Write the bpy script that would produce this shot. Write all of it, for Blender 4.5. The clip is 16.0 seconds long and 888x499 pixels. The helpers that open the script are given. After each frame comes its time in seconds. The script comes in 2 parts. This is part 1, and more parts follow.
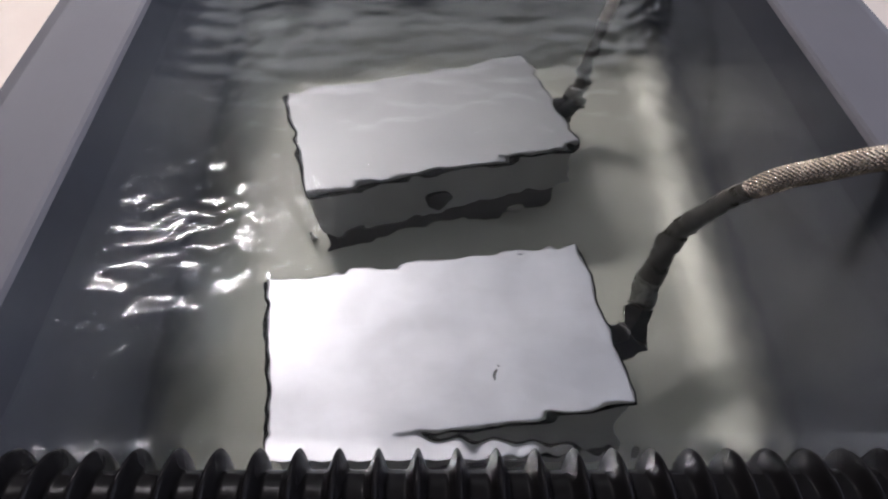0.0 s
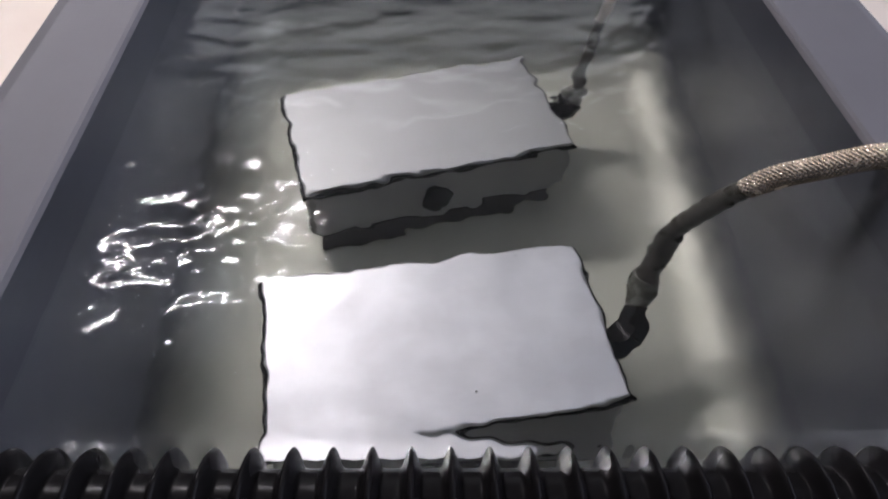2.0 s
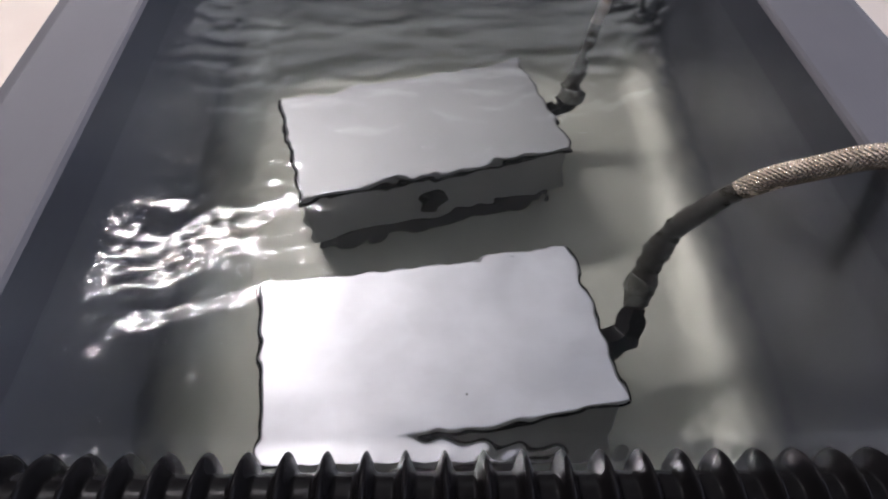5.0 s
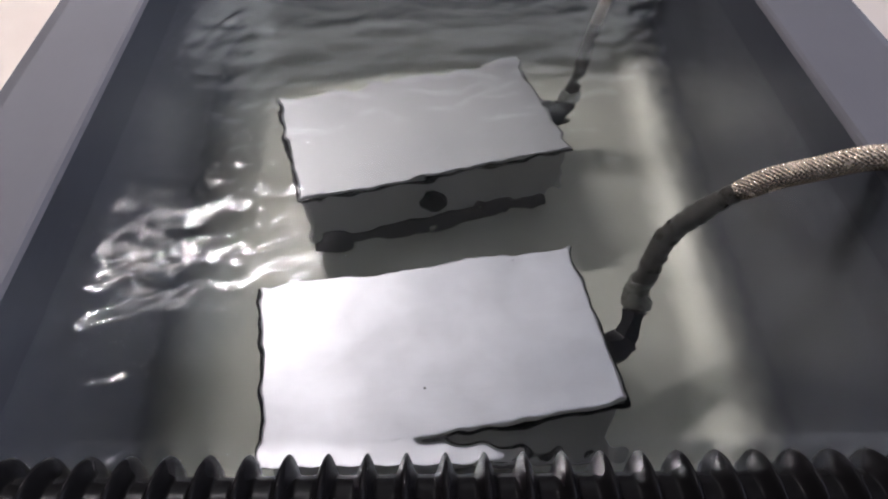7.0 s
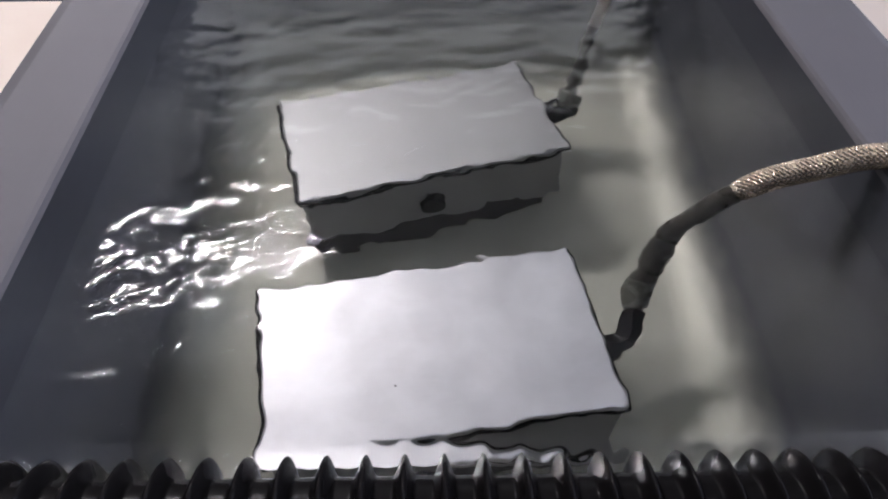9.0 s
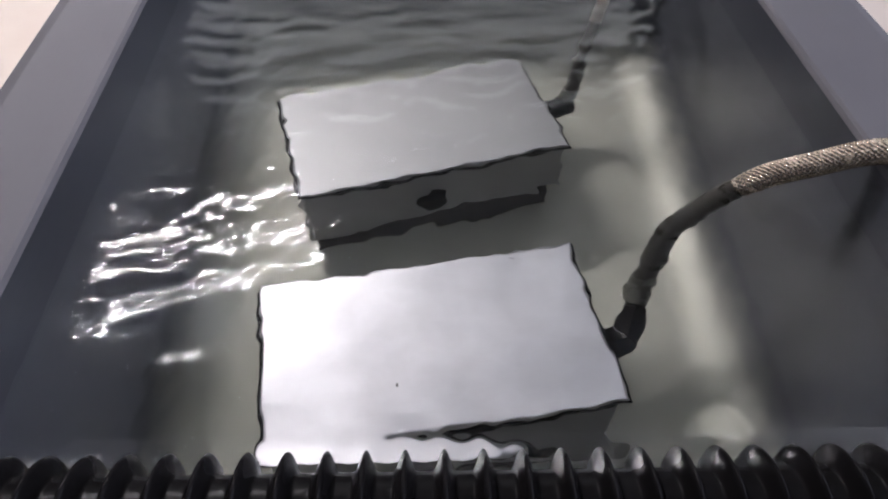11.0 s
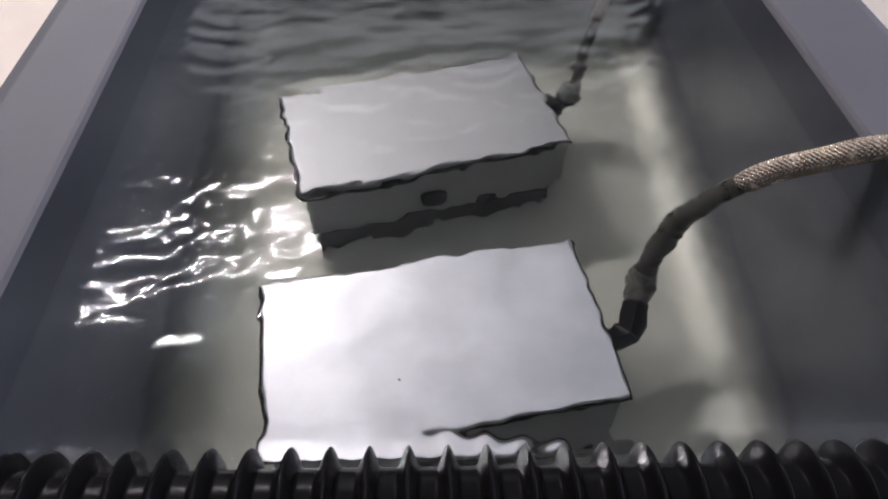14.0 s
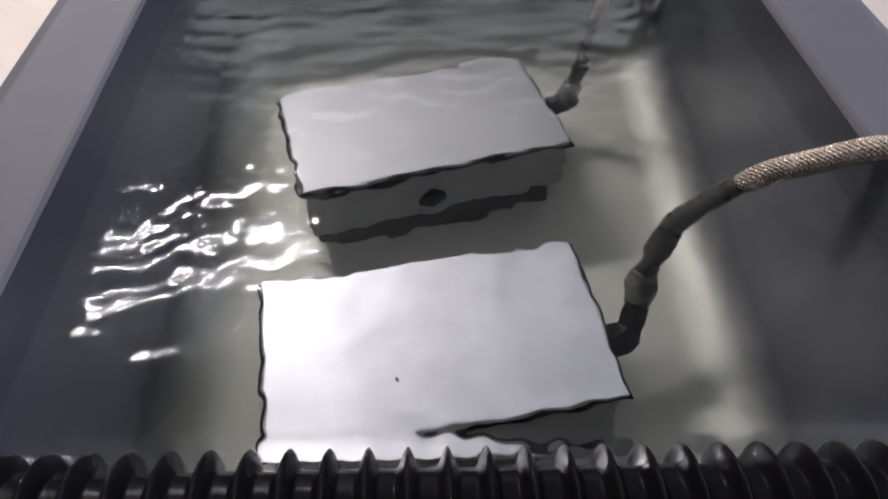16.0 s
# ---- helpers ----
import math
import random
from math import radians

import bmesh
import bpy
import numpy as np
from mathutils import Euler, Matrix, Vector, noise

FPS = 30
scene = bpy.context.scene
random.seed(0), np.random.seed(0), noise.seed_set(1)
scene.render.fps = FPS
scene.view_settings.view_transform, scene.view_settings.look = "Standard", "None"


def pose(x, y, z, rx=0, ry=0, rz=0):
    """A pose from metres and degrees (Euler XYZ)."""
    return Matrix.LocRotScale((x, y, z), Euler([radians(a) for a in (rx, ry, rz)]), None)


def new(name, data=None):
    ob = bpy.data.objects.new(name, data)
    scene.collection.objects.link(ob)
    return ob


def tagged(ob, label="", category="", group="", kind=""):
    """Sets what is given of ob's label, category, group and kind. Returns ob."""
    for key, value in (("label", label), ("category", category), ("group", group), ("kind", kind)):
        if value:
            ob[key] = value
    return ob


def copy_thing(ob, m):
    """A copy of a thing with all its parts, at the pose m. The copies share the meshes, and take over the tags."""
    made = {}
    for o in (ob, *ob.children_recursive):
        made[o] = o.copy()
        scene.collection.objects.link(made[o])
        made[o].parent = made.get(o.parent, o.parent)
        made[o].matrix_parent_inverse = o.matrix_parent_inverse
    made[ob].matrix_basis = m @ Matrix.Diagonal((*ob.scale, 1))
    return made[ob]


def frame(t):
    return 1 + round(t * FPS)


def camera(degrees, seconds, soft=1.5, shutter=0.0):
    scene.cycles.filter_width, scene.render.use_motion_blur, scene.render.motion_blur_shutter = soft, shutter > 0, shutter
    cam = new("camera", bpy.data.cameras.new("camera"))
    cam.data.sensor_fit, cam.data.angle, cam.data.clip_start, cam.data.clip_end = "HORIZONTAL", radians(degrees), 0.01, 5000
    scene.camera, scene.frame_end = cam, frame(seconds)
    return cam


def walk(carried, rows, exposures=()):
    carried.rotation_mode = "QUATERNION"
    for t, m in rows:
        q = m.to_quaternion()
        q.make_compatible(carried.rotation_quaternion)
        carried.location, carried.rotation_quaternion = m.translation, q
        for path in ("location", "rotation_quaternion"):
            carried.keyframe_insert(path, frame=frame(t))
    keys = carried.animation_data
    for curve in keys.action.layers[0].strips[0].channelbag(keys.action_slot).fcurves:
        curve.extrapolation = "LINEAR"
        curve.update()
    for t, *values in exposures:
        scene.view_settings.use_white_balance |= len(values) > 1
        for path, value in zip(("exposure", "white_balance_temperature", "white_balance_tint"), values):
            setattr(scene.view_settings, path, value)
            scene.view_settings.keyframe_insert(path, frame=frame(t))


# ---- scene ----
cam = camera(66.0, 16.0, soft=2.0)
# seconds, x, y, z, yaw, pitch, roll
PATH = [
    (0.0, -0.0369, 0.0000, 0.2167, -4.068, -48.046, 2.500),
    (0.5, -0.0362, -0.0004, 0.2171, -3.980, -48.037, 2.450),
    (1.0, -0.0354, -0.0008, 0.2166, -3.874, -47.878, 2.281),
    (1.5, -0.0339, -0.0011, 0.2166, -3.755, -47.868, 2.206),
    (2.0, -0.0337, -0.0013, 0.2167, -3.846, -47.923, 2.138),
    (2.5, -0.0329, -0.0017, 0.2161, -3.840, -47.829, 2.128),
    (3.0, -0.0335, -0.0016, 0.2162, -3.940, -47.803, 2.152),
    (3.5, -0.0332, -0.0019, 0.2161, -3.914, -47.719, 2.065),
    (4.0, -0.0316, -0.0011, 0.2176, -3.702, -47.825, 1.745),
    (6.5, -0.0294, -0.0014, 0.2175, -3.466, -47.669, 1.384),
    (7.0, -0.0302, -0.0007, 0.2191, -3.604, -47.835, 1.398),
    (7.5, -0.0312, -0.0003, 0.2191, -3.762, -47.764, 1.532),
    (8.0, -0.0307, 0.0001, 0.2197, -3.732, -47.772, 1.393),
    (8.5, -0.0298, 0.0005, 0.2200, -3.575, -47.843, 1.234),
    (9.0, -0.0285, -0.0013, 0.2178, -3.325, -47.520, 0.909),
    (11.5, -0.0283, -0.0015, 0.2174, -3.248, -47.854, 0.799),
    (12.0, -0.0287, -0.0011, 0.2176, -3.274, -47.921, 0.769),
    (12.5, -0.0290, -0.0005, 0.2181, -3.278, -48.031, 0.889),
    (13.0, -0.0285, -0.0010, 0.2176, -3.167, -47.974, 0.739),
    (13.5, -0.0279, -0.0013, 0.2171, -3.083, -47.931, 0.639),
    (14.0, -0.0301, -0.0023, 0.2163, -3.369, -47.871, 0.939),
    (14.5, -0.0301, -0.0019, 0.2160, -3.384, -47.837, 0.838),
    (15.0, -0.0315, -0.0014, 0.2162, -3.621, -47.886, 1.167),
    (15.5, -0.0295, -0.0019, 0.2165, -3.339, -47.897, 0.825),
    (16.0, -0.0296, -0.0018, 0.2161, -3.347, -47.842, 0.852),
]


def camera_rows():
    return [(t, pose(x, y, z, 90 + pitch, 0, yaw) @ pose(0, 0, 0, 0, 0, roll)) for t, x, y, z, yaw, pitch, roll in PATH]


walk(cam, camera_rows())

# ---- world and light ----
world = bpy.data.worlds.new("world")
scene.world = world
world.use_nodes = True
world.node_tree.nodes["Background"].inputs[0].default_value = (0.5, 0.52, 0.56, 1)
world.node_tree.nodes["Background"].inputs[1].default_value = 0.05
scene.view_settings.exposure = 0.24
LAMP_POWER = 190.0

# ---- plan, in metres; z = 0 is the top of the tank's rim ----
LEFT, RIGHT = -0.1988, 0.1995            # the basin's inner sides
Y_FRONT, Y_BACK = 0.055, 0.606
DEPTH = 0.210
WATER = -0.030
FILLET = 0.042


# ---- materials ----
def material(name):
    m = bpy.data.materials.new(name)
    m.use_nodes = True
    nt = m.node_tree
    return m, nt, nt.nodes["Principled BSDF"]


def node(nt, kind, **inputs):
    n = nt.nodes.new(kind)
    for k, v in inputs.items():
        n.inputs[k].default_value = v
    return n


def coords(nt, scale=(1, 1, 1)):
    tc = nt.nodes.new("ShaderNodeTexCoord")
    mp = nt.nodes.new("ShaderNodeMapping")
    mp.inputs["Scale"].default_value = scale
    nt.links.new(tc.outputs["Object"], mp.inputs["Vector"])
    return mp.outputs["Vector"]


def ramp(nt, source, stops):
    r = nt.nodes.new("ShaderNodeValToRGB")
    while len(r.color_ramp.elements) < len(stops):
        r.color_ramp.elements.new(0.5)
    for e, (p, c) in zip(r.color_ramp.elements, stops):
        e.position, e.color = p, (*c, 1) if len(c) == 3 else c
    nt.links.new(source, r.inputs["Fac"])
    return r.outputs["Color"]


def worn(name, low, high, rough, metallic=0.0, grain=(400, 400, 400), stain=14.0, bump=0.1, spread=0.12, coat=0.0):
    """A surface with broad stains and fine grain, in colour, gloss and relief."""
    m, nt, bsdf = material(name)
    broad = node(nt, "ShaderNodeTexNoise", Scale=stain, Detail=6.0, Roughness=0.6)
    nt.links.new(coords(nt), broad.inputs["Vector"])
    fine = node(nt, "ShaderNodeTexNoise", Scale=1.0, Detail=3.0)
    nt.links.new(coords(nt, grain), fine.inputs["Vector"])
    mix = nt.nodes.new("ShaderNodeMix")
    mix.inputs["Factor"].default_value = 0.14
    nt.links.new(broad.outputs["Fac"], mix.inputs["A"])
    nt.links.new(fine.outputs["Fac"], mix.inputs["B"])
    nt.links.new(ramp(nt, mix.outputs["Result"], [(0.3, low), (0.7, high)]), bsdf.inputs["Base Color"])
    gloss = nt.nodes.new("ShaderNodeMapRange")
    gloss.inputs["From Min"].default_value, gloss.inputs["From Max"].default_value = 0.3, 0.7
    gloss.inputs["To Min"].default_value, gloss.inputs["To Max"].default_value = max(rough - spread, 0.03), min(rough + spread, 1)
    nt.links.new(mix.outputs["Result"], gloss.inputs["Value"])
    nt.links.new(gloss.outputs["Result"], bsdf.inputs["Roughness"])
    relief = node(nt, "ShaderNodeBump", Strength=bump, Distance=0.001)
    nt.links.new(fine.outputs["Fac"], relief.inputs["Height"])
    nt.links.new(relief.outputs["Normal"], bsdf.inputs["Normal"])
    bsdf.inputs["Metallic"].default_value = metallic
    bsdf.inputs["Coat Weight"].default_value = coat
    return m


def clear(name, ior, colour=(1, 1, 1), rough=0.0):
    m, nt, bsdf = material(name)
    bsdf.inputs["Base Color"].default_value = (*colour, 1)
    bsdf.inputs["Transmission Weight"].default_value = 1.0
    bsdf.inputs["Roughness"].default_value = rough
    bsdf.inputs["IOR"].default_value = ior
    return m


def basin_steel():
    """Dark steel on the walls, ramped by height to a paler greenish floor colour."""
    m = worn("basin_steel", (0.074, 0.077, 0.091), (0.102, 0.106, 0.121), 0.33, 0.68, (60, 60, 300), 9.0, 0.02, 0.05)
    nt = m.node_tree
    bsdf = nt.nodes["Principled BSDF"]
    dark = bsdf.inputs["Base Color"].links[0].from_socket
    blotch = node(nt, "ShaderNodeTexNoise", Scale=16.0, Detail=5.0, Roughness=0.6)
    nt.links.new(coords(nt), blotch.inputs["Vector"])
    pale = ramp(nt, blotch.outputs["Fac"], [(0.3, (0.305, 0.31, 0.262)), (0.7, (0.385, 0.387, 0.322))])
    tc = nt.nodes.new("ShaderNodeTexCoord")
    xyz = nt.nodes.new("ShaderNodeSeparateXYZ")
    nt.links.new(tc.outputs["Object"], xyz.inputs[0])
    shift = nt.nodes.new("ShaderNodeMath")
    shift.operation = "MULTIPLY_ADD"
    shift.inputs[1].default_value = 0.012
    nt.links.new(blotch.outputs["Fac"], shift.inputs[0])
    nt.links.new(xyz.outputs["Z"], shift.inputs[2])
    # the floor's extra light and the walls' shade are put into this colour ramp
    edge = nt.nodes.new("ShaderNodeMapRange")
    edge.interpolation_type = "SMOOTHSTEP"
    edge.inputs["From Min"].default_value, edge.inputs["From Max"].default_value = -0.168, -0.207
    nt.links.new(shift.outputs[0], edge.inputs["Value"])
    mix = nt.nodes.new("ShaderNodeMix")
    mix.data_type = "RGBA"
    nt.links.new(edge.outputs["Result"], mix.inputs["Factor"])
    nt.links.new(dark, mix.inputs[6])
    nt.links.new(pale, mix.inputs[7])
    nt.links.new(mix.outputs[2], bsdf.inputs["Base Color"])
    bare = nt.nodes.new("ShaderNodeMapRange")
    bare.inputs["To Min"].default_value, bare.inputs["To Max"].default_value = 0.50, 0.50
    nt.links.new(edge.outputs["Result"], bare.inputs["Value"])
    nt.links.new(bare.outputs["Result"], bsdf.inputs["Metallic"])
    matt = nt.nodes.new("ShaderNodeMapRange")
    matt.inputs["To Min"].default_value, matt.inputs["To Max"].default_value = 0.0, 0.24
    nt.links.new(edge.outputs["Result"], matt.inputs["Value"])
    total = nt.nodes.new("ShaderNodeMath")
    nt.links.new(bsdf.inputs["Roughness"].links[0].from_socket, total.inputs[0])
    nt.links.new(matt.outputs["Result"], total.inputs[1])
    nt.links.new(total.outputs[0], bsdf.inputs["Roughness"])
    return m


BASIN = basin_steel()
RIM = worn("rim_paint", (0.117, 0.110, 0.119), (0.141, 0.133, 0.143), 0.70, 0.0, (900, 25, 900), 8.0, 0.08, 0.05)
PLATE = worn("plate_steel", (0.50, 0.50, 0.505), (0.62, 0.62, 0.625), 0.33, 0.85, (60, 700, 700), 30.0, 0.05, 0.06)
# darker and rougher steel for the rear box's lid
DARK_PLATE = worn("darker_plate_steel", (0.225, 0.225, 0.226), (0.300, 0.301, 0.296), 0.50, 0.80, (60, 500, 500), 14.0, 0.05, 0.07)
SIDE = worn("case_steel", (0.27, 0.27, 0.265), (0.37, 0.37, 0.365), 0.42, 0.7, (60, 700, 700), 22.0, 0.05, 0.06)
BLACK = worn("black_plastic", (0.0070, 0.0064, 0.0067), (0.0105, 0.0097, 0.0102), 0.22, 0.0, (500, 500, 500), 60.0, 0.04, 0.05)
BLACK.node_tree.nodes["Principled BSDF"].inputs["Specular IOR Level"].default_value = 0.045
RUBBER = worn("dark_sleeve", (0.030, 0.028, 0.022), (0.055, 0.050, 0.040), 0.30, 0.0, (600, 600, 600), 70.0, 0.15)
RAIL = worn("dark_rail", (0.020, 0.019, 0.019), (0.036, 0.034, 0.033), 0.6, 0.0, (500, 500, 500), 60.0, 0.1)
HOLE = worn("dark_hole", (0.006, 0.006, 0.006), (0.012, 0.012, 0.012), 0.6)
HOLE.node_tree.nodes["Principled BSDF"].inputs["Specular IOR Level"].default_value = 0.1
BRAID = worn("braid_wire", (0.47, 0.375, 0.285), (0.70, 0.59, 0.475), 0.21, 1.0, (200, 200, 200), 90.0, 0.02)
CORE = worn("braid_core", (0.030, 0.022, 0.017), (0.055, 0.040, 0.030), 0.5, 0.3)
NYLON = worn("smoked_collar", (0.075, 0.075, 0.062), (0.12, 0.12, 0.10), 0.28, 0.0, (300, 300, 300), 90.0, 0.05)
BENCH = worn("bench_laminate", (0.78, 0.66, 0.56), (0.84, 0.73, 0.63), 0.45, 0.0, (300, 300, 300), 10.0, 0.05)
PAINT = worn("wall_paint", (0.40, 0.41, 0.43), (0.48, 0.49, 0.51), 0.8, 0.0, (90, 90, 90), 2.0, 0.1)
CEIL = worn("ceiling_paint", (0.72, 0.72, 0.71), (0.80, 0.80, 0.79), 0.85, 0.0, (90, 90, 90), 2.0, 0.1)
SLATE = worn("slate_paint", (0.10, 0.12, 0.15), (0.14, 0.16, 0.19), 0.7, 0.0, (90, 90, 90), 2.0, 0.1)
FLOOR = worn("floor_screed", (0.34, 0.32, 0.30), (0.44, 0.42, 0.39), 0.6, 0.0, (60, 60, 60), 1.5, 0.1)
FILM_MAT = clear("water_film", 1.23, rough=0.04)
DAY, day_nt, day_bsdf = material("daylit_frosted_pane")
day_bsdf.inputs["Base Color"].default_value = (0.8, 0.8, 0.8, 1)
day_bsdf.inputs["Emission Color"].default_value = (0.94, 0.96, 1.0, 1)
day_bsdf.inputs["Emission Strength"].default_value = 1.25
# unseen bluish glow added on the east to brighten the basin's left wall
FILL_PANE, fill_nt, fill_bsdf = material("blue_fill_pane")
fill_bsdf.inputs["Base Color"].default_value = (0.5, 0.5, 0.5, 1)
fill_bsdf.inputs["Emission Color"].default_value = (0.76, 0.80, 1.0, 1)
fill_bsdf.inputs["Emission Strength"].default_value = 6.2
CREST_MAT = clear("crest_water", 1.10, rough=0.03)
# two moving surfaces share the water's refraction: 1.24 * 1.0726 = 1.33
WATER_MAT = clear("water", 1.24, rough=0.058)
DEEP_MAT = clear("deeper_water", 1.0726, rough=0.05)
LAMP_MAT, lamp_nt, lamp_bsdf = material("lamp_diffuser")
lamp_bsdf.inputs["Base Color"].default_value = (0.9, 0.9, 0.9, 1)
lamp_bsdf.inputs["Emission Color"].default_value = (1.0, 0.94, 0.985, 1)
lamp_bsdf.inputs["Emission Strength"].default_value = LAMP_POWER


# ---- mesh helpers ----
def part(name, bm, mat, parent=None, label="", smooth=False, turn_out=True):
    """Links a bmesh as one mesh object, under a thing or part where one is given."""
    me = bpy.data.meshes.new(name)
    if turn_out:
        bmesh.ops.recalc_face_normals(bm, faces=bm.faces)
    if smooth:
        for fc in bm.faces:
            fc.smooth = True
    bm.to_mesh(me)
    bm.free()
    me.materials.append(mat)
    ob = new(name, me)
    ob.parent = parent
    if label:
        tagged(ob, label)
    return ob


def thing(name, label, category, m=None, group="", kind=""):
    ob = new(name)
    ob.empty_display_size = 0.02
    if m is not None:
        ob.matrix_basis = m
    return tagged(ob, label, category, group, kind)


def box_bm(x0, x1, y0, y1, z0, z1, bevel=0.0, segments=2):
    bm = bmesh.new()
    bmesh.ops.create_cube(bm, size=1.0, matrix=Matrix.Translation(((x0 + x1) / 2, (y0 + y1) / 2, (z0 + z1) / 2))
                          @ Matrix.Diagonal((x1 - x0, y1 - y0, z1 - z0, 1)))
    if bevel:
        bmesh.ops.bevel(bm, geom=bm.edges[:], offset=bevel, segments=segments, affect="EDGES", profile=0.5)
    return bm


def rounded(x0, x1, y0, y1, r, n=8):
    """Points of a rectangle with round corners, counter-clockwise."""
    pts = []
    for cx, cy, a0 in ((x1 - r, y0 + r, -90), (x1 - r, y1 - r, 0), (x0 + r, y1 - r, 90), (x0 + r, y0 + r, 180)):
        for i in range(n + 1):
            a = radians(a0 + 90 * i / n)
            pts.append((cx + r * math.cos(a), cy + r * math.sin(a)))
    return pts


def loft(rings, close=False):
    """Quads between rings of equally many points; close: a lid on the last ring."""
    bm = bmesh.new()
    made = [[bm.verts.new(p) for p in ring] for ring in rings]
    for a, b in zip(made, made[1:]):
        for i in range(len(a)):
            j = (i + 1) % len(a)
            bm.faces.new((a[i], a[j], b[j], b[i]))
    if close:
        bm.faces.new(made[-1])
    return bm


def spline(points, steps=12):
    """A smooth way through points (Catmull-Rom)."""
    p = [Vector(q) for q in points]
    p = [p[0] * 2 - p[1]] + p + [p[-1] * 2 - p[-2]]
    out = []
    for i in range(1, len(p) - 2):
        a, b, c, d = p[i - 1:i + 3]
        for k in range(steps):
            t = k / steps
            out.append(0.5 * ((2 * b) + (c - a) * t + (2 * a - 5 * b + 4 * c - d) * t * t + (3 * b - a - 3 * c + d) * t ** 3))
    out.append(p[-2])
    return out


def even(way, step):
    """The same way in even steps."""
    out, left = [way[0].copy()], step
    for a, b in zip(way, way[1:]):
        run, done = (b - a).length, 0.0
        while run - done >= left:
            done += left
            out.append(a.lerp(b, done / run))
            left = step
        left -= run - done
    return out


def frames_along(way):
    """Tangent and two normals at each point, without twist."""
    out, n = [], None
    for i, p in enumerate(way):
        t = (way[min(i + 1, len(way) - 1)] - way[max(i - 1, 0)]).normalized()
        if n is None:
            n = t.orthogonal().normalized()
        n = (n - t * n.dot(t)).normalized()
        out.append((p, t, n, t.cross(n)))
    return out


def tube(way, radii, sides=20, caps=True):
    rings = []
    for (p, t, n, b), r in zip(frames_along(way), radii):
        rings.append([p + (n * math.cos(2 * math.pi * k / sides) + b * math.sin(2 * math.pi * k / sides)) * r for k in range(sides)])
    bm = loft(rings)
    if caps:
        bm.verts.ensure_lookup_table()
        bm.faces.new(bm.verts[:sides])
        bm.faces.new(bm.verts[len(bm.verts) - sides:])
    return bm


# ---- room ----
def room():
    x0, x1, y0, y1, zf, zc, w = -1.32, 2.4, -1.9, 3.3, -1.15, 2.08, 0.1
    # the south wall is unseen; its slate colour is there to keep steel reflections dark
    for name, b, mat in (("floor", (x0, x1, y0, y1, zf - w, zf), FLOOR), ("ceiling", (x0 - w, x1 + w, y0 - w, y1 + w, zc, zc + w), CEIL),
                         ("wall_south", (x0, x1, y0 - w, y0, zf, zc), SLATE),
                         ("wall_west", (x0 - w, x0, y0 - w, y1 + w, zf - w, zc), SLATE)):
        tagged(part(name, box_bm(*b), mat), kind="structure")
    # frosted north window, added unseen fill panes east; along: the axis on which the wall runs
    for name, win_name, along, face, a0, a1, w0, w1, z0, z1, panes, glow in (("wall_north", "window_1", 0, y1, x0, x1, -1.22, 1.21, 0.96, 1.96, 4, DAY),
                                                                ("wall_east", "fill_window", 1, x1, y0 - w, y1 + w, -0.6, 1.6, 0.50, 1.70, 3, FILL_PANE)):
        def block(a, b, c, d, e, f):
            return (a, b, face + c, face + d, e, f) if along == 0 else (face + c, face + d, a, b, e, f)
        bm = bmesh.new()
        for a, b, e, f in ((a0, w0, zf, zc), (w1, a1, zf, zc), (w0, w1, zf, z0), (w0, w1, z1, zc)):
            piece = box_bm(*block(a, b, 0, w, e, f))
            me = bpy.data.meshes.new("piece")
            piece.to_mesh(me)
            piece.free()
            bm.from_mesh(me)
            bpy.data.meshes.remove(me)
        tagged(part(name, bm, PAINT), kind="structure")
        win = tagged(new(win_name), kind="structure")
        for k in range(panes):
            a, b = w0 + (w1 - w0) * k / panes, w0 + (w1 - w0) * (k + 1) / panes
            part("pane", box_bm(*block(a + 0.03, b - 0.03, 0.05, 0.06, z0 + 0.03, z1 - 0.03)), glow, win)
            for q in ((a, a + 0.03, z0, z1), (b - 0.03, b, z0, z1), (a + 0.03, b - 0.03, z0, z0 + 0.03), (a + 0.03, b - 0.03, z1 - 0.03, z1)):
                part("window_frame", box_bm(*block(q[0], q[1], 0.03, 0.08, q[2], q[3])), CEIL, win)


def tube_lamp(x, y, z, top, length):
    """A slim rail with two bare fluorescent tubes side by side, hung on two cords."""
    lamp = thing("tube_lamp", "hanging lamp with two bare glowing tubes under a slim rail", "lamp", pose(x, y, z, 0, 0, 17))
    h, gap = length / 2, 0.016
    part("rail", box_bm(-h - 0.016, h + 0.016, -0.012, 0.012, 0.080, 0.098, 0.002), SLATE, lamp)
    for sx in (-1, 1):
        part("socket", box_bm(sx * (h + 0.008) - 0.008, sx * (h + 0.008) + 0.008, -gap - 0.010, gap + 0.010, -0.012, 0.081, 0.002), SLATE, lamp)
        foot = Vector((sx * h * 0.7, 0, 0.097))
        head = Vector((sx * h * 0.7, 0, top - z))
        part("cord", tube([foot, foot.lerp(head, 0.5), head], (0.002, 0.002, 0.002), 8), BLACK, lamp)
    n = 24
    for side in (-gap, gap):
        part("tube", tube([Vector((-h + length * k / n, side, 0)) for k in range(n + 1)], [0.0062] * (n + 1), 16), LAMP_MAT, lamp, "glowing white glass tube", smooth=True)


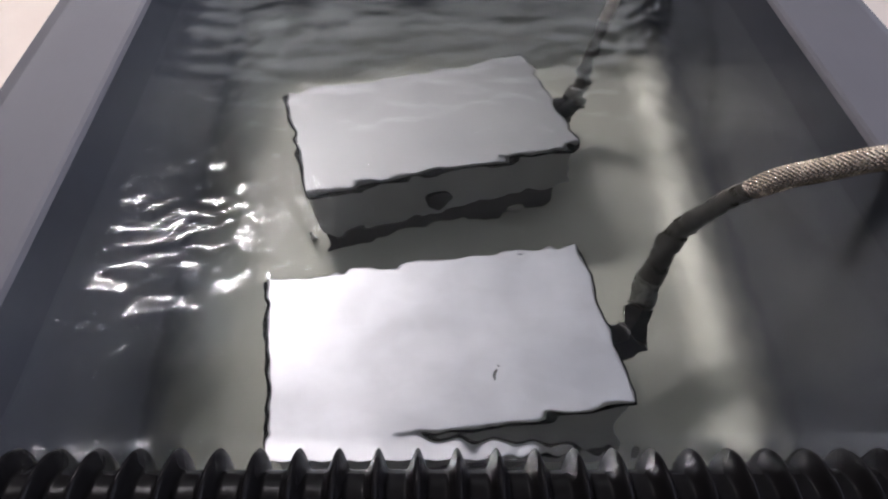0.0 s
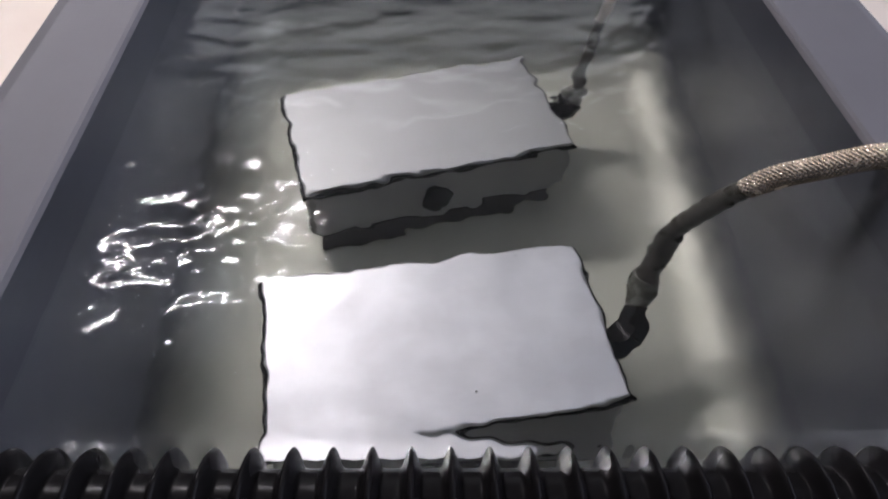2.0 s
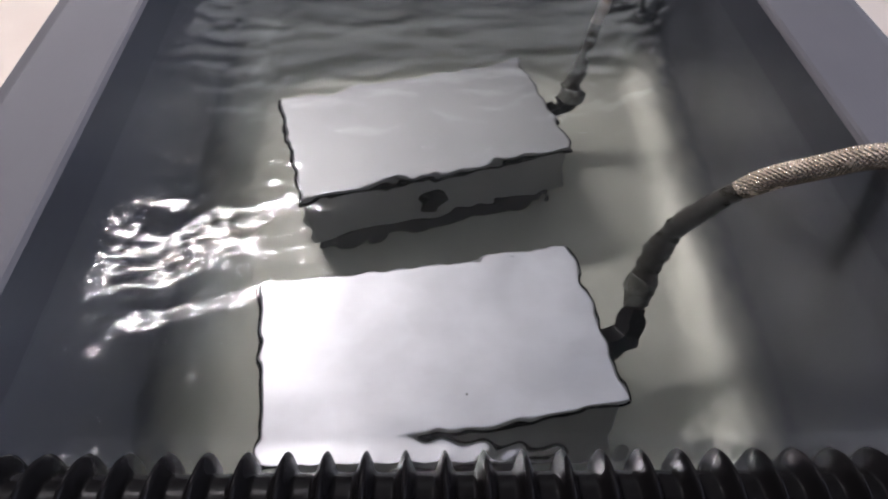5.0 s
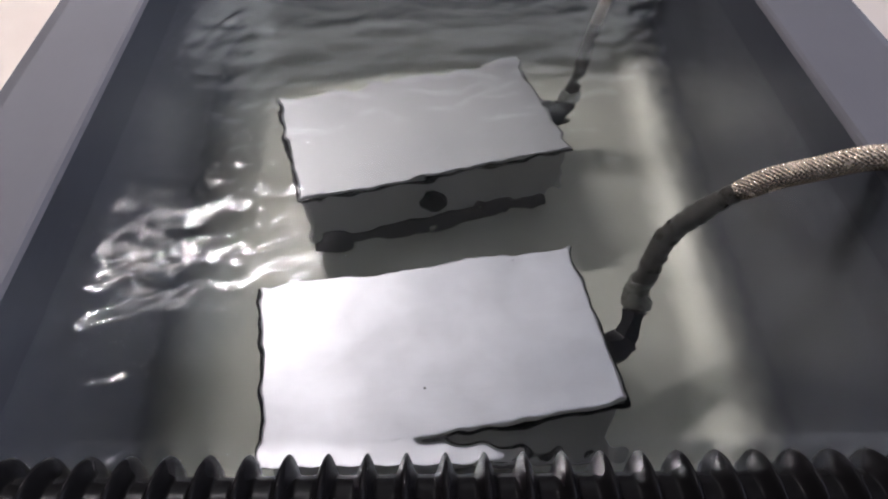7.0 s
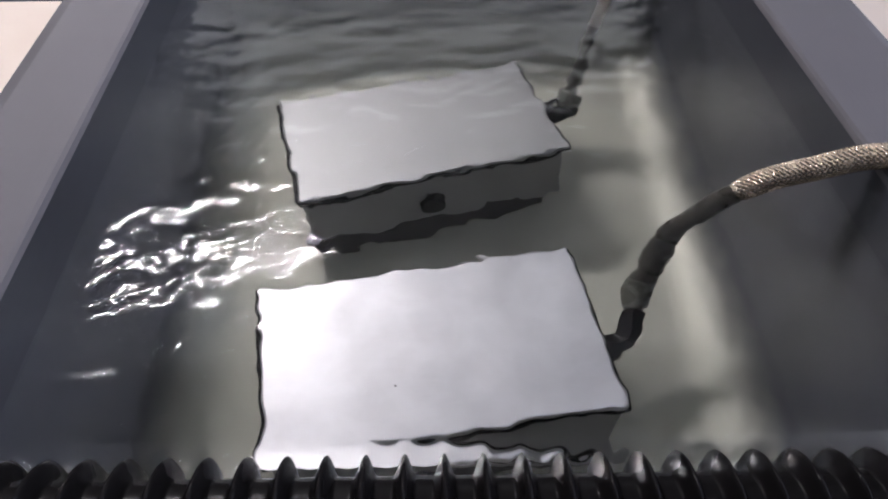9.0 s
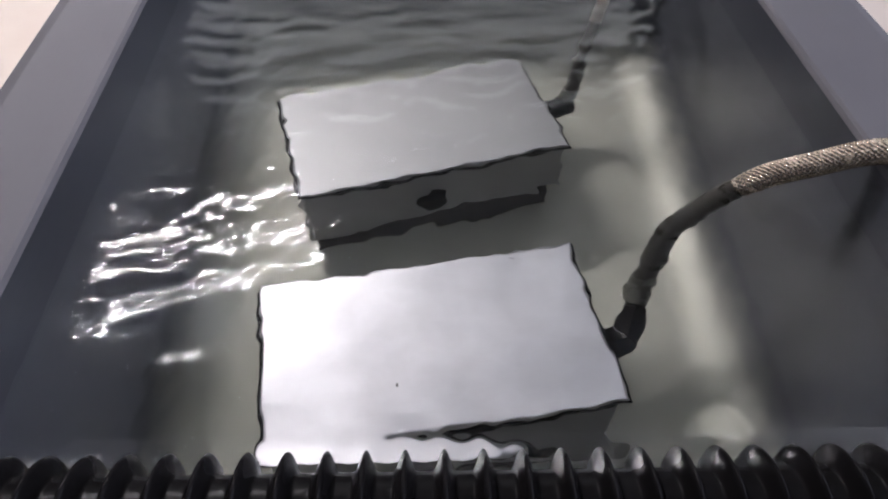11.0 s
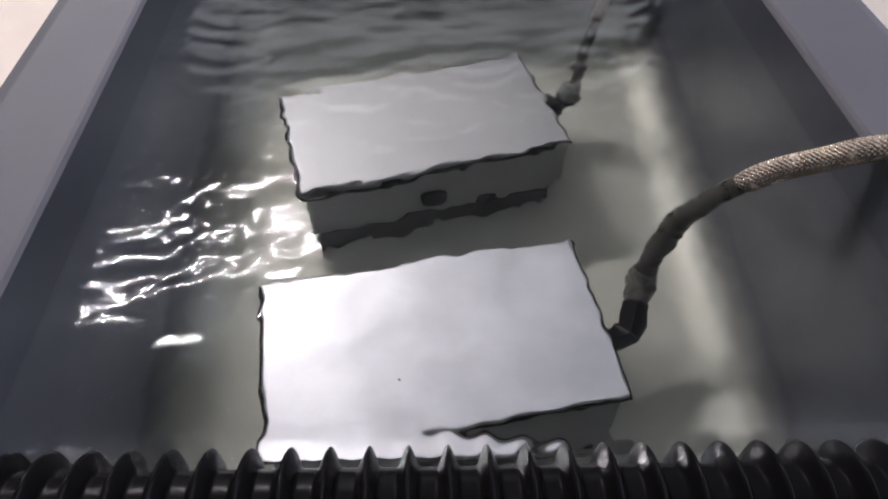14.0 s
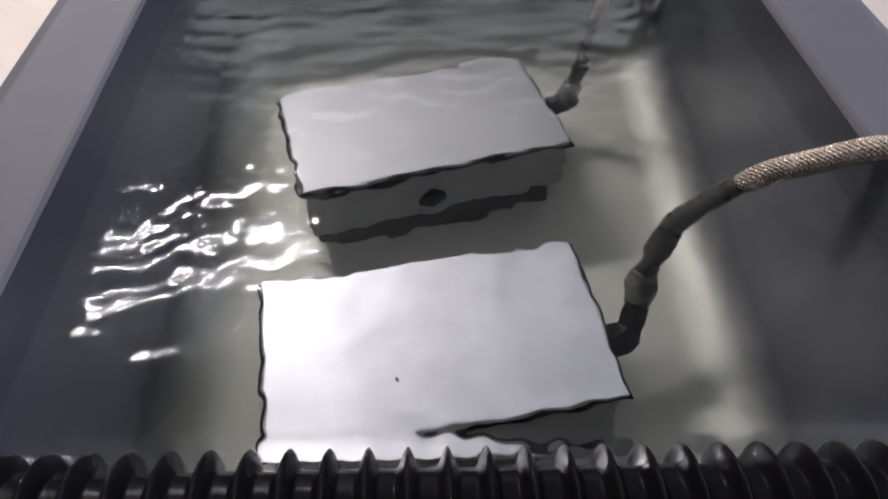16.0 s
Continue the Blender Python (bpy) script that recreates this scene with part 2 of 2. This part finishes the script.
def workbench():
    bench = thing("workbench", "cream laminate workbench under the tank", "workbench", pose(0, 0.35, -0.30))
    part("worktop", box_bm(-1.0, 1.0, -0.42, 0.60, 0.0, 0.030, 0.004), BENCH, bench)
    for x in (-0.93, 0.93):
        for y in (-0.36, 0.54):
            part("leg", box_bm(x - 0.03, x + 0.03, y - 0.03, y + 0.03, -0.85, 0.0, 0.003), RIM, bench)


# ---- tank ----
OUT = (-0.2565, 0.2675, -0.005, 0.690)


def water_tank():
    tank = thing("water_tank", "brushed stainless steel water tank with a wide flat rim", "tank", pose(0, 0, 0))
    r = 0.042
    wall = lambda inset: rounded(LEFT + inset, RIGHT - inset, Y_FRONT + inset, Y_BACK - inset, r - inset * 0.8, 10)

    def drawn_in(p, z):
        """The pressed basin narrows downwards, more so at its front right."""
        u = min(-z / DEPTH, 1.0)
        back = (p[1] - Y_FRONT) / (Y_BACK - Y_FRONT)
        x = p[0] - u * (0.0295 - 0.0215 * back) if p[0] > 0 else p[0] + u * 0.0155
        return (x, p[1] - u * 0.012 * back, z)

    rings = [[drawn_in(p, z) for p in wall(0.0)] for z in (-0.0035, -0.05, -0.10, -(DEPTH - FILLET))]
    for k in range(1, 41):
        a = radians(90 * k / 40)
        rings.append([drawn_in(p, -(DEPTH - FILLET) - FILLET * math.sin(a)) for p in wall(FILLET * (1 - math.cos(a)))])
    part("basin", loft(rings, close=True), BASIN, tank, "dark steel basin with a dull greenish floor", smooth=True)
    outer = lambda grow: rounded(OUT[0] - grow, OUT[1] + grow, OUT[2] - grow, OUT[3] + grow, 0.012, 10)
    rings = [[drawn_in(p, -0.0035) for p in wall(0.0)], [(*p, -0.001) for p in wall(-0.001)], [(*p, 0.0) for p in wall(-0.003)]]
    rings += [[(*p, z) for p in outer(g)] for g, z in ((-0.0118, 0.0), (-0.0100, -0.0005), (-0.0010, -0.0044), (0.0, -0.0056), (0.0, -0.026), (-0.002, -0.026), (-0.002, -0.008))]
    part("rim", loft(rings), RIM, tank, "flat grey steel rim")
    rings = [[(*p, z) for p in outer(g)] for g, z in ((-0.004, -0.009), (-0.004, -0.27), (-0.02, -0.27))]
    part("outer_wall", loft(rings, close=True), RIM, tank)


# ---- immersed boxes ----
LONG, DEEP, TOP, LOW = 0.189, 0.108, -0.130, -0.189


def immersed_box(x, y, turn, lean=0.0, finish=None):
    base = -DEPTH
    ob = thing("immersed_box", "flat steel box with a darker grey lid under water" if finish else "flat steel box with a pale satin lid under water", "metal box",
               pose(x, y, base, 0, 0, turn), "steel boxes in the tank")
    lx, ly, t, lo = LONG / 2, DEEP / 2, TOP - base, LOW - base
    tip = Matrix.Translation((0, 0, t)) @ pose(0, 0, 0, lean) @ Matrix.Translation((0, 0, -t))
    part("body", box_bm(-lx + 0.0015, lx - 0.0015, -ly + 0.0015, ly - 0.0015, lo, t - 0.0045, 0.003), SIDE, ob, "grey steel case")
    part("lid", box_bm(-lx, lx, -ly, ly, t - 0.004, t, 0.0015, 3), finish or PLATE, ob, "darker grey steel lid" if finish else "pale satin steel lid")
    part("gasket", box_bm(-lx - 0.0022, lx + 0.0022, -ly - 0.0008, ly + 0.0008, t - 0.0075, t - 0.0042, 0.001), HOLE, ob, "black gasket under the lid")
    # nearly full-length dark rails close the gap between case and basin floor
    for sy in (-1, 1):
        y0, y1 = sorted((sy * (ly - 0.0008), sy * (ly - 0.018)))
        part("foot_rail", box_bm(-lx + 0.006, lx - 0.012, y0, y1, 0.0, lo - 0.0002, 0.0015), RAIL, ob, "dark rail closing the gap under the case")
    if finish:
        part("port", tube([Vector((-0.006, -ly + 0.004, lo + 0.022)), Vector((-0.006, -ly - 0.0008, lo + 0.022)), Vector((-0.006, -ly - 0.0022, lo + 0.022))], (0.0100, 0.0100, 0.0086), 20), HOLE, ob, "black round plug")
    for ch in ob.children:
        if not ch.name.startswith("foot_rail"):
            ch.matrix_basis = tip
    return ob


# ---- hoses ----
def braided_hose(points, split, parts_at, bore=1.0):
    """points: its way from the box's side up and out; split: how far the dark sleeve reaches; parts_at: ends of fitting and collar, in metres."""
    hose = thing("braided_hose", "braided metal hose with a dark sleeve running into the water", "hose", None, "hoses of the boxes")
    way = even(spline(points), 0.0015)
    n = int(split / 0.0015)
    f1, c0, c1 = [int(v / 0.0015) for v in parts_at]
    part("fitting", tube(way[0:f1], [0.0105 if i < f1 * 0.55 else 0.0088 for i in range(f1)], 6), BLACK, hose, "black screw fitting")
    part("gasket", tube(way[f1 - 1:c0], [0.0070] * (c0 - f1 + 1), 20), RUBBER, hose, smooth=True)
    part("collar", tube(way[c0 - 1:c1], [0.0082 + 0.0008 * math.sin(math.pi * i / max(c1 - c0, 1)) for i in range(c1 - c0 + 1)], 24), NYLON, hose, "smoky grey plastic collar", smooth=True)
    part("sleeve", tube(way[c1 - 2:n], [bore * (0.0077 - 0.0018 * i / (n - c1 + 1) + 0.0002 * math.sin(i * 0.9)) for i in range(n - c1 + 2)], 24), RUBBER, hose, "dark rubber sleeve", smooth=True)
    rest = way[n - 4:]
    part("core", tube(rest, [0.0056 * bore] * len(rest), 20), CORE, hose, smooth=True)
    step = 0.0005
    fr = frames_along(even(rest, step))
    bm = bmesh.new()
    strands, twist, width = 14, 2 * math.pi / 0.034, 0.0019 * bore
    for spin in (-1, 1):
        for s in range(strands):
            prev = None
            for i, (p, t, u, v) in enumerate(fr):
                a = spin * twist * i * step + 2 * math.pi * s / strands
                weave = 0.00042 * math.cos(strands * twist * i * step) * spin
                out = u * math.cos(a) + v * math.sin(a)
                side = (t * 0.7 + (v * math.cos(a) - u * math.sin(a)) * spin * 0.7).cross(out).normalized()
                c = p + out * (0.0060 + weave) * bore
                row = [bm.verts.new(c + side * width * 0.5 - out * 0.0006), bm.verts.new(c + side * width * 0.2 + out * 0.0002),
                       bm.verts.new(c - side * width * 0.2 + out * 0.0002), bm.verts.new(c - side * width * 0.5 - out * 0.0006)]
                if prev:
                    for k in range(3):
                        bm.faces.new((prev[k], prev[k + 1], row[k + 1], row[k]))
                prev = row
    tagged(part("braid", bm, BRAID, hose, "bronze-tinted woven wire braid", smooth=True), kind="stuff")
    return hose


PITCH, FIRST, R_OUT, GROOVE = 0.0147, -0.1680, 0.0245, 0.0074
HOSE_Y, HOSE_Z = 0.0941, -0.0364


def ridge_radius(x):
    """Radius of the corrugated hose at x along it."""
    d = min(abs(((x - FIRST) / PITCH + 0.5) % 1.0 - 0.5) / 0.31, 1.0)
    return R_OUT - GROOVE * (0.5 - 0.5 * math.cos(math.pi * d))


def corrugated_hose():
    """Ridged black hose afloat along the front wall, one part a ridge."""
    hose = thing("corrugated_hose", "black corrugated plastic hose floating across the tank water", "hose", pose(0, HOSE_Y, HOSE_Z, 0, 0, -1.4))
    n = 28
    way = [Vector((-PITCH / 2 + PITCH * k / n, 0, 0)) for k in range(n + 1)]
    first = part("ridge", tube(way, [ridge_radius(FIRST + p.x) for p in way], 44, caps=False), BLACK, hose, smooth=True)
    first.location.x = FIRST
    for k in range(-3, 27):
        x = FIRST + PITCH * k
        if k and abs(x) < 0.199:
            ob = new("ridge", first.data)
            ob.parent = hose
            ob.location.x = x


def meniscus():
    """The dip of the water along the hose's far side: a sliver of air, deepest at the plastic, so its faces are turned inwards."""
    m = pose(0, HOSE_Y, HOSE_Z, 0, 0, -1.4)
    drop = WATER + 0.0054 - HOSE_Z
    nx, nd, reach, deep, dip = 800, 40, 0.0075, 0.0060, 0.0028
    line = math.sqrt(R_OUT ** 2 - drop ** 2) - 0.0012
    bm = bmesh.new()
    top, low = [], []
    for i in range(nx):
        x = -0.196 + 0.392 * i / (nx - 1)
        edge = math.sqrt(max(ridge_radius(x) ** 2 - drop ** 2, 1e-6)) - 0.0004
        lip = 0.0006 * math.cos(2 * math.pi * (x - FIRST) / PITCH)
        for k in range(nd):
            y = edge + (line + reach - edge) * (k / (nd - 1)) ** 1.3
            d = max(y - line - lip, 0.0)
            h = deep * math.exp(-d / dip) * math.cos(math.pi / 2 * min(d / (reach - 0.0008), 1.0)) ** 2
            top.append(bm.verts.new(m @ Vector((x, y, drop))))
            low.append(bm.verts.new(m @ Vector((x, y, drop - 0.00002 - h))))
    for i in range(nx - 1):
        for k in range(nd - 1):
            a = i * nd + k
            bm.faces.new((top[a], top[a + 1], top[a + nd + 1], top[a + nd]))
            bm.faces.new((low[a], low[a + nd], low[a + nd + 1], low[a + 1]))
    ob = part("water_meniscus", bm, FILM_MAT, smooth=True, turn_out=False)
    ob.visible_shadow = False
    return tagged(ob, "thin curved edge of water dipping along the black hose", "water", kind="stuff")


# ---- water ----
def ripples(x, y, seed, short, longest, slope, count=64):
    """Heights of many crossing waves; the longer ones run mostly along the tank."""
    rng = np.random.default_rng(seed)
    z = np.zeros_like(x)
    for k in range(count):
        u = rng.uniform(0, 1)
        lam = short * (longest / short) ** u
        a = math.pi * (rng.integers(0, 2) + 0.5) + rng.normal(0, 0.55 if u > 0.3 else 1.3)
        amp = slope * (0.90 + 0.35 * u) * lam / (2 * math.pi) * math.sqrt(2 / count)
        z += amp * np.sin((x * math.cos(a) + y * math.sin(a)) * 2 * math.pi / lam + rng.uniform(0, 2 * math.pi))
    return z


def water_sheet(name, seed, level, short, longest, slope, label, mat):
    nx, ny = 300, 400
    xs, ys = np.linspace(-0.228, 0.228, nx), np.linspace(0.03, 0.655, ny)
    gx, gy = np.meshgrid(xs, ys)
    gz = ripples(gx, gy, seed, short, longest, slope)
    co = np.stack([gx, gy, gz], -1).reshape(-1, 3)
    i = (np.arange(ny - 1)[:, None] * nx + np.arange(nx - 1)[None, :]).ravel()
    faces = np.stack([i, i + 1, i + nx + 1, i + nx], -1)
    me = bpy.data.meshes.new(name)
    me.vertices.add(len(co))
    me.vertices.foreach_set("co", co.ravel())
    me.loops.add(faces.size)
    me.loops.foreach_set("vertex_index", faces.ravel())
    me.polygons.add(len(faces))
    me.polygons.foreach_set("loop_start", np.arange(len(faces)) * 4)
    me.update(calc_edges=True)
    me.polygons.foreach_set("use_smooth", np.ones(len(faces), bool))
    me.materials.append(mat)
    ob = new(name, me)
    ob.location.z = level
    ob.visible_shadow = False
    return tagged(ob, label, "water", kind="stuff")


room()
tube_lamp(-0.470, 0.910, 0.713, 2.08, 0.46)
workbench()
water_tank()
immersed_box(-0.0208, 0.2168, 7.9)
immersed_box(-0.0247, 0.4000, 14.1, -3.0, DARK_PLATE)
braided_hose([(0.074, 0.222, -0.165), (0.0953, 0.232, -0.165), (0.1065, 0.2575, -0.146), (0.1174, 0.2680, -0.100), (0.1280, 0.2675, -0.070), (0.1497, 0.2640, -0.030),
              (0.1760, 0.2545, -0.008), (0.1990, 0.2455, 0.0065), (0.2350, 0.2350, 0.0090), (0.2680, 0.2290, 0.0085), (0.288, 0.226, -0.012), (0.294, 0.226, -0.08), (0.298, 0.222, -0.255)],
             0.187, (0.044, 0.047, 0.070))
braided_hose([(0.071, 0.430, -0.165), (0.0896, 0.4405, -0.163), (0.0985, 0.4510, -0.125), (0.1060, 0.4600, -0.075), (0.1150, 0.4720, -0.035),
              (0.130, 0.515, -0.010), (0.146, 0.585, 0.0060), (0.154, 0.640, 0.0090), (0.158, 0.685, 0.0075), (0.160, 0.708, -0.02), (0.160, 0.712, -0.10), (0.160, 0.715, -0.255)],
             0.135, (0.028, 0.031, 0.044), 0.72)
corrugated_hose()
meniscus()
upper = water_sheet("water_surface", 11, WATER, 0.0055, 0.046, 0.046, "clear rippling water surface filling the steel tank", WATER_MAT)
lower = water_sheet("water_ripples", 23, WATER - 0.003, 0.0075, 0.050, 0.075, "clear cross-running ripples on the tank water", DEEP_MAT)


def ripple_crest():
    """A short packet of three waves, as a thin film that tapers to nothing at its edges."""
    bm = bmesh.new()
    nx, ny, wide, deep, lam = 60, 40, 0.090, 0.040, 0.0125
    top, low = [], []
    for j in range(ny):
        for i in range(nx):
            u, v = 2 * i / (nx - 1) - 1, 2 * j / (ny - 1) - 1
            x, y = u * wide / 2, v * deep / 2
            env = math.cos(math.pi * u / 2) ** 2 * math.cos(math.pi * v / 2) ** 2
            h = 0.00100 * env * (1 + math.cos(2 * math.pi * (y + x * x / 0.30) / lam))
            top.append(bm.verts.new((x, y, h + 0.00002)))
            low.append(bm.verts.new((x, y, 0)))
    for j in range(ny - 1):
        for i in range(nx - 1):
            a = j * nx + i
            bm.faces.new((top[a], top[a + 1], top[a + nx + 1], top[a + nx]))
            bm.faces.new((low[a], low[a + nx], low[a + nx + 1], low[a + 1]))
    ob = part("ripple_crest", bm, CREST_MAT, smooth=True, turn_out=False)
    ob.visible_shadow = False
    return tagged(ob, "travelling ripple crest of clear water from a fallen drop", "water", "ripple crests", "stuff")


DROP = (0.090, 0.328)
CRESTS = 8


def flake():
    """A grain of dirt on the front box's lid."""
    bm = bmesh.new()
    bmesh.ops.create_icosphere(bm, subdivisions=1, radius=0.0011, matrix=Matrix.Diagonal((0.7, 1.2, 0.5, 1)))
    for v in bm.verts:
        v.co *= random.uniform(0.75, 1.2)
    return tagged(part("dirt_flake", bm, RUBBER), "tiny dark dirt flake on the pale steel lid", "dirt")


grain = flake()
crests = [ripple_crest()]
for k in range(1, CRESTS):
    crests.append(copy_thing(crests[0], pose(0, 0, 0)))


def crest_rows(k):
    """A crest's way out from the drop's place to the space behind the basin's wall, twice: a drop fell just before the start and one at 6.3 s."""
    a = 2 * math.pi * (k + 0.5) / CRESTS
    dx, dy = math.cos(a), math.sin(a)
    level = WATER + 0.0012
    reach = []
    for side, gap in (("e", (0.228 - DROP[0]) / dx if dx > 0.01 else 9), ("w", (-0.226 - DROP[0]) / dx if dx < -0.01 else 9),
                      ("n", (0.648 - DROP[1]) / dy if dy > 0.01 else 9), ("s", (0.026 - DROP[1]) / dy if dy < -0.01 else 9)):
        reach.append((gap, side))
    far, side = min(reach)
    turn = math.degrees(a) - 90
    flat = {"e": -90, "w": 90, "n": 0, "s": 180}[side]
    flat += 360 * round((turn - flat) / 360)
    ex, ey = DROP[0] + dx * far, DROP[1] + dy * far
    ex = min(max(ex, -0.20), 0.20) if side in "ns" else ex
    ey = min(max(ey, 0.06), 0.60) if side in "ew" else ey

    def out(r):
        if r >= far:
            return pose(ex, ey, level, 0, 0, flat)
        m = min(max((r - far + 0.06) / 0.06, 0), 1)
        return pose(DROP[0] + (ex - DROP[0]) * r / far, DROP[1] + (ey - DROP[1]) * r / far, level, 0, 0, turn + (flat - turn) * m)

    rows = [(t / 10, out(0.20 + 0.30 * t / 10)) for t in range(0, 16)]
    rest = out(9.0)
    rows += [(4.3, rest), (4.7, pose(ex, ey, -0.246, 0, 0, flat)), (5.6, pose(DROP[0] + dx * 0.03, DROP[1] + dy * 0.03, -0.246, 0, 0, turn)),
             (6.0, pose(DROP[0] + dx * 0.03, DROP[1] + dy * 0.03, -0.246, 0, 0, turn))]
    rows += [(6.2 + t / 10, out(0.03 + 0.30 * t / 10)) for t in range(0, 21)]
    return rows + [(12.0, rest), (16.0, rest)]


def motions():
    walk(grain, [(t, pose(x, y, TOP + 0.0004, 0, 0, 20)) for t, x, y in ((0.0, 0.0074, 0.1939), (1.5, -0.0022, 0.1830), (4.2, -0.0012, 0.1827), (9.0, -0.0415, 0.1906), (16.0, -0.0415, 0.1906))])
    for k, ob in enumerate(crests):
        walk(ob, crest_rows(k))
    times = [k / 10 for k in range(161)]
    walk(upper, [(t, pose(0.022 * math.sin(4.1 * t), 0.020 * math.sin(3.3 * t + 1.0), WATER)) for t in times])
    walk(lower, [(t, pose(0.022 * math.sin(3.7 * t + 2.2), 0.020 * math.sin(4.4 * t + 0.4), WATER - 0.003)) for t in times])


motions()
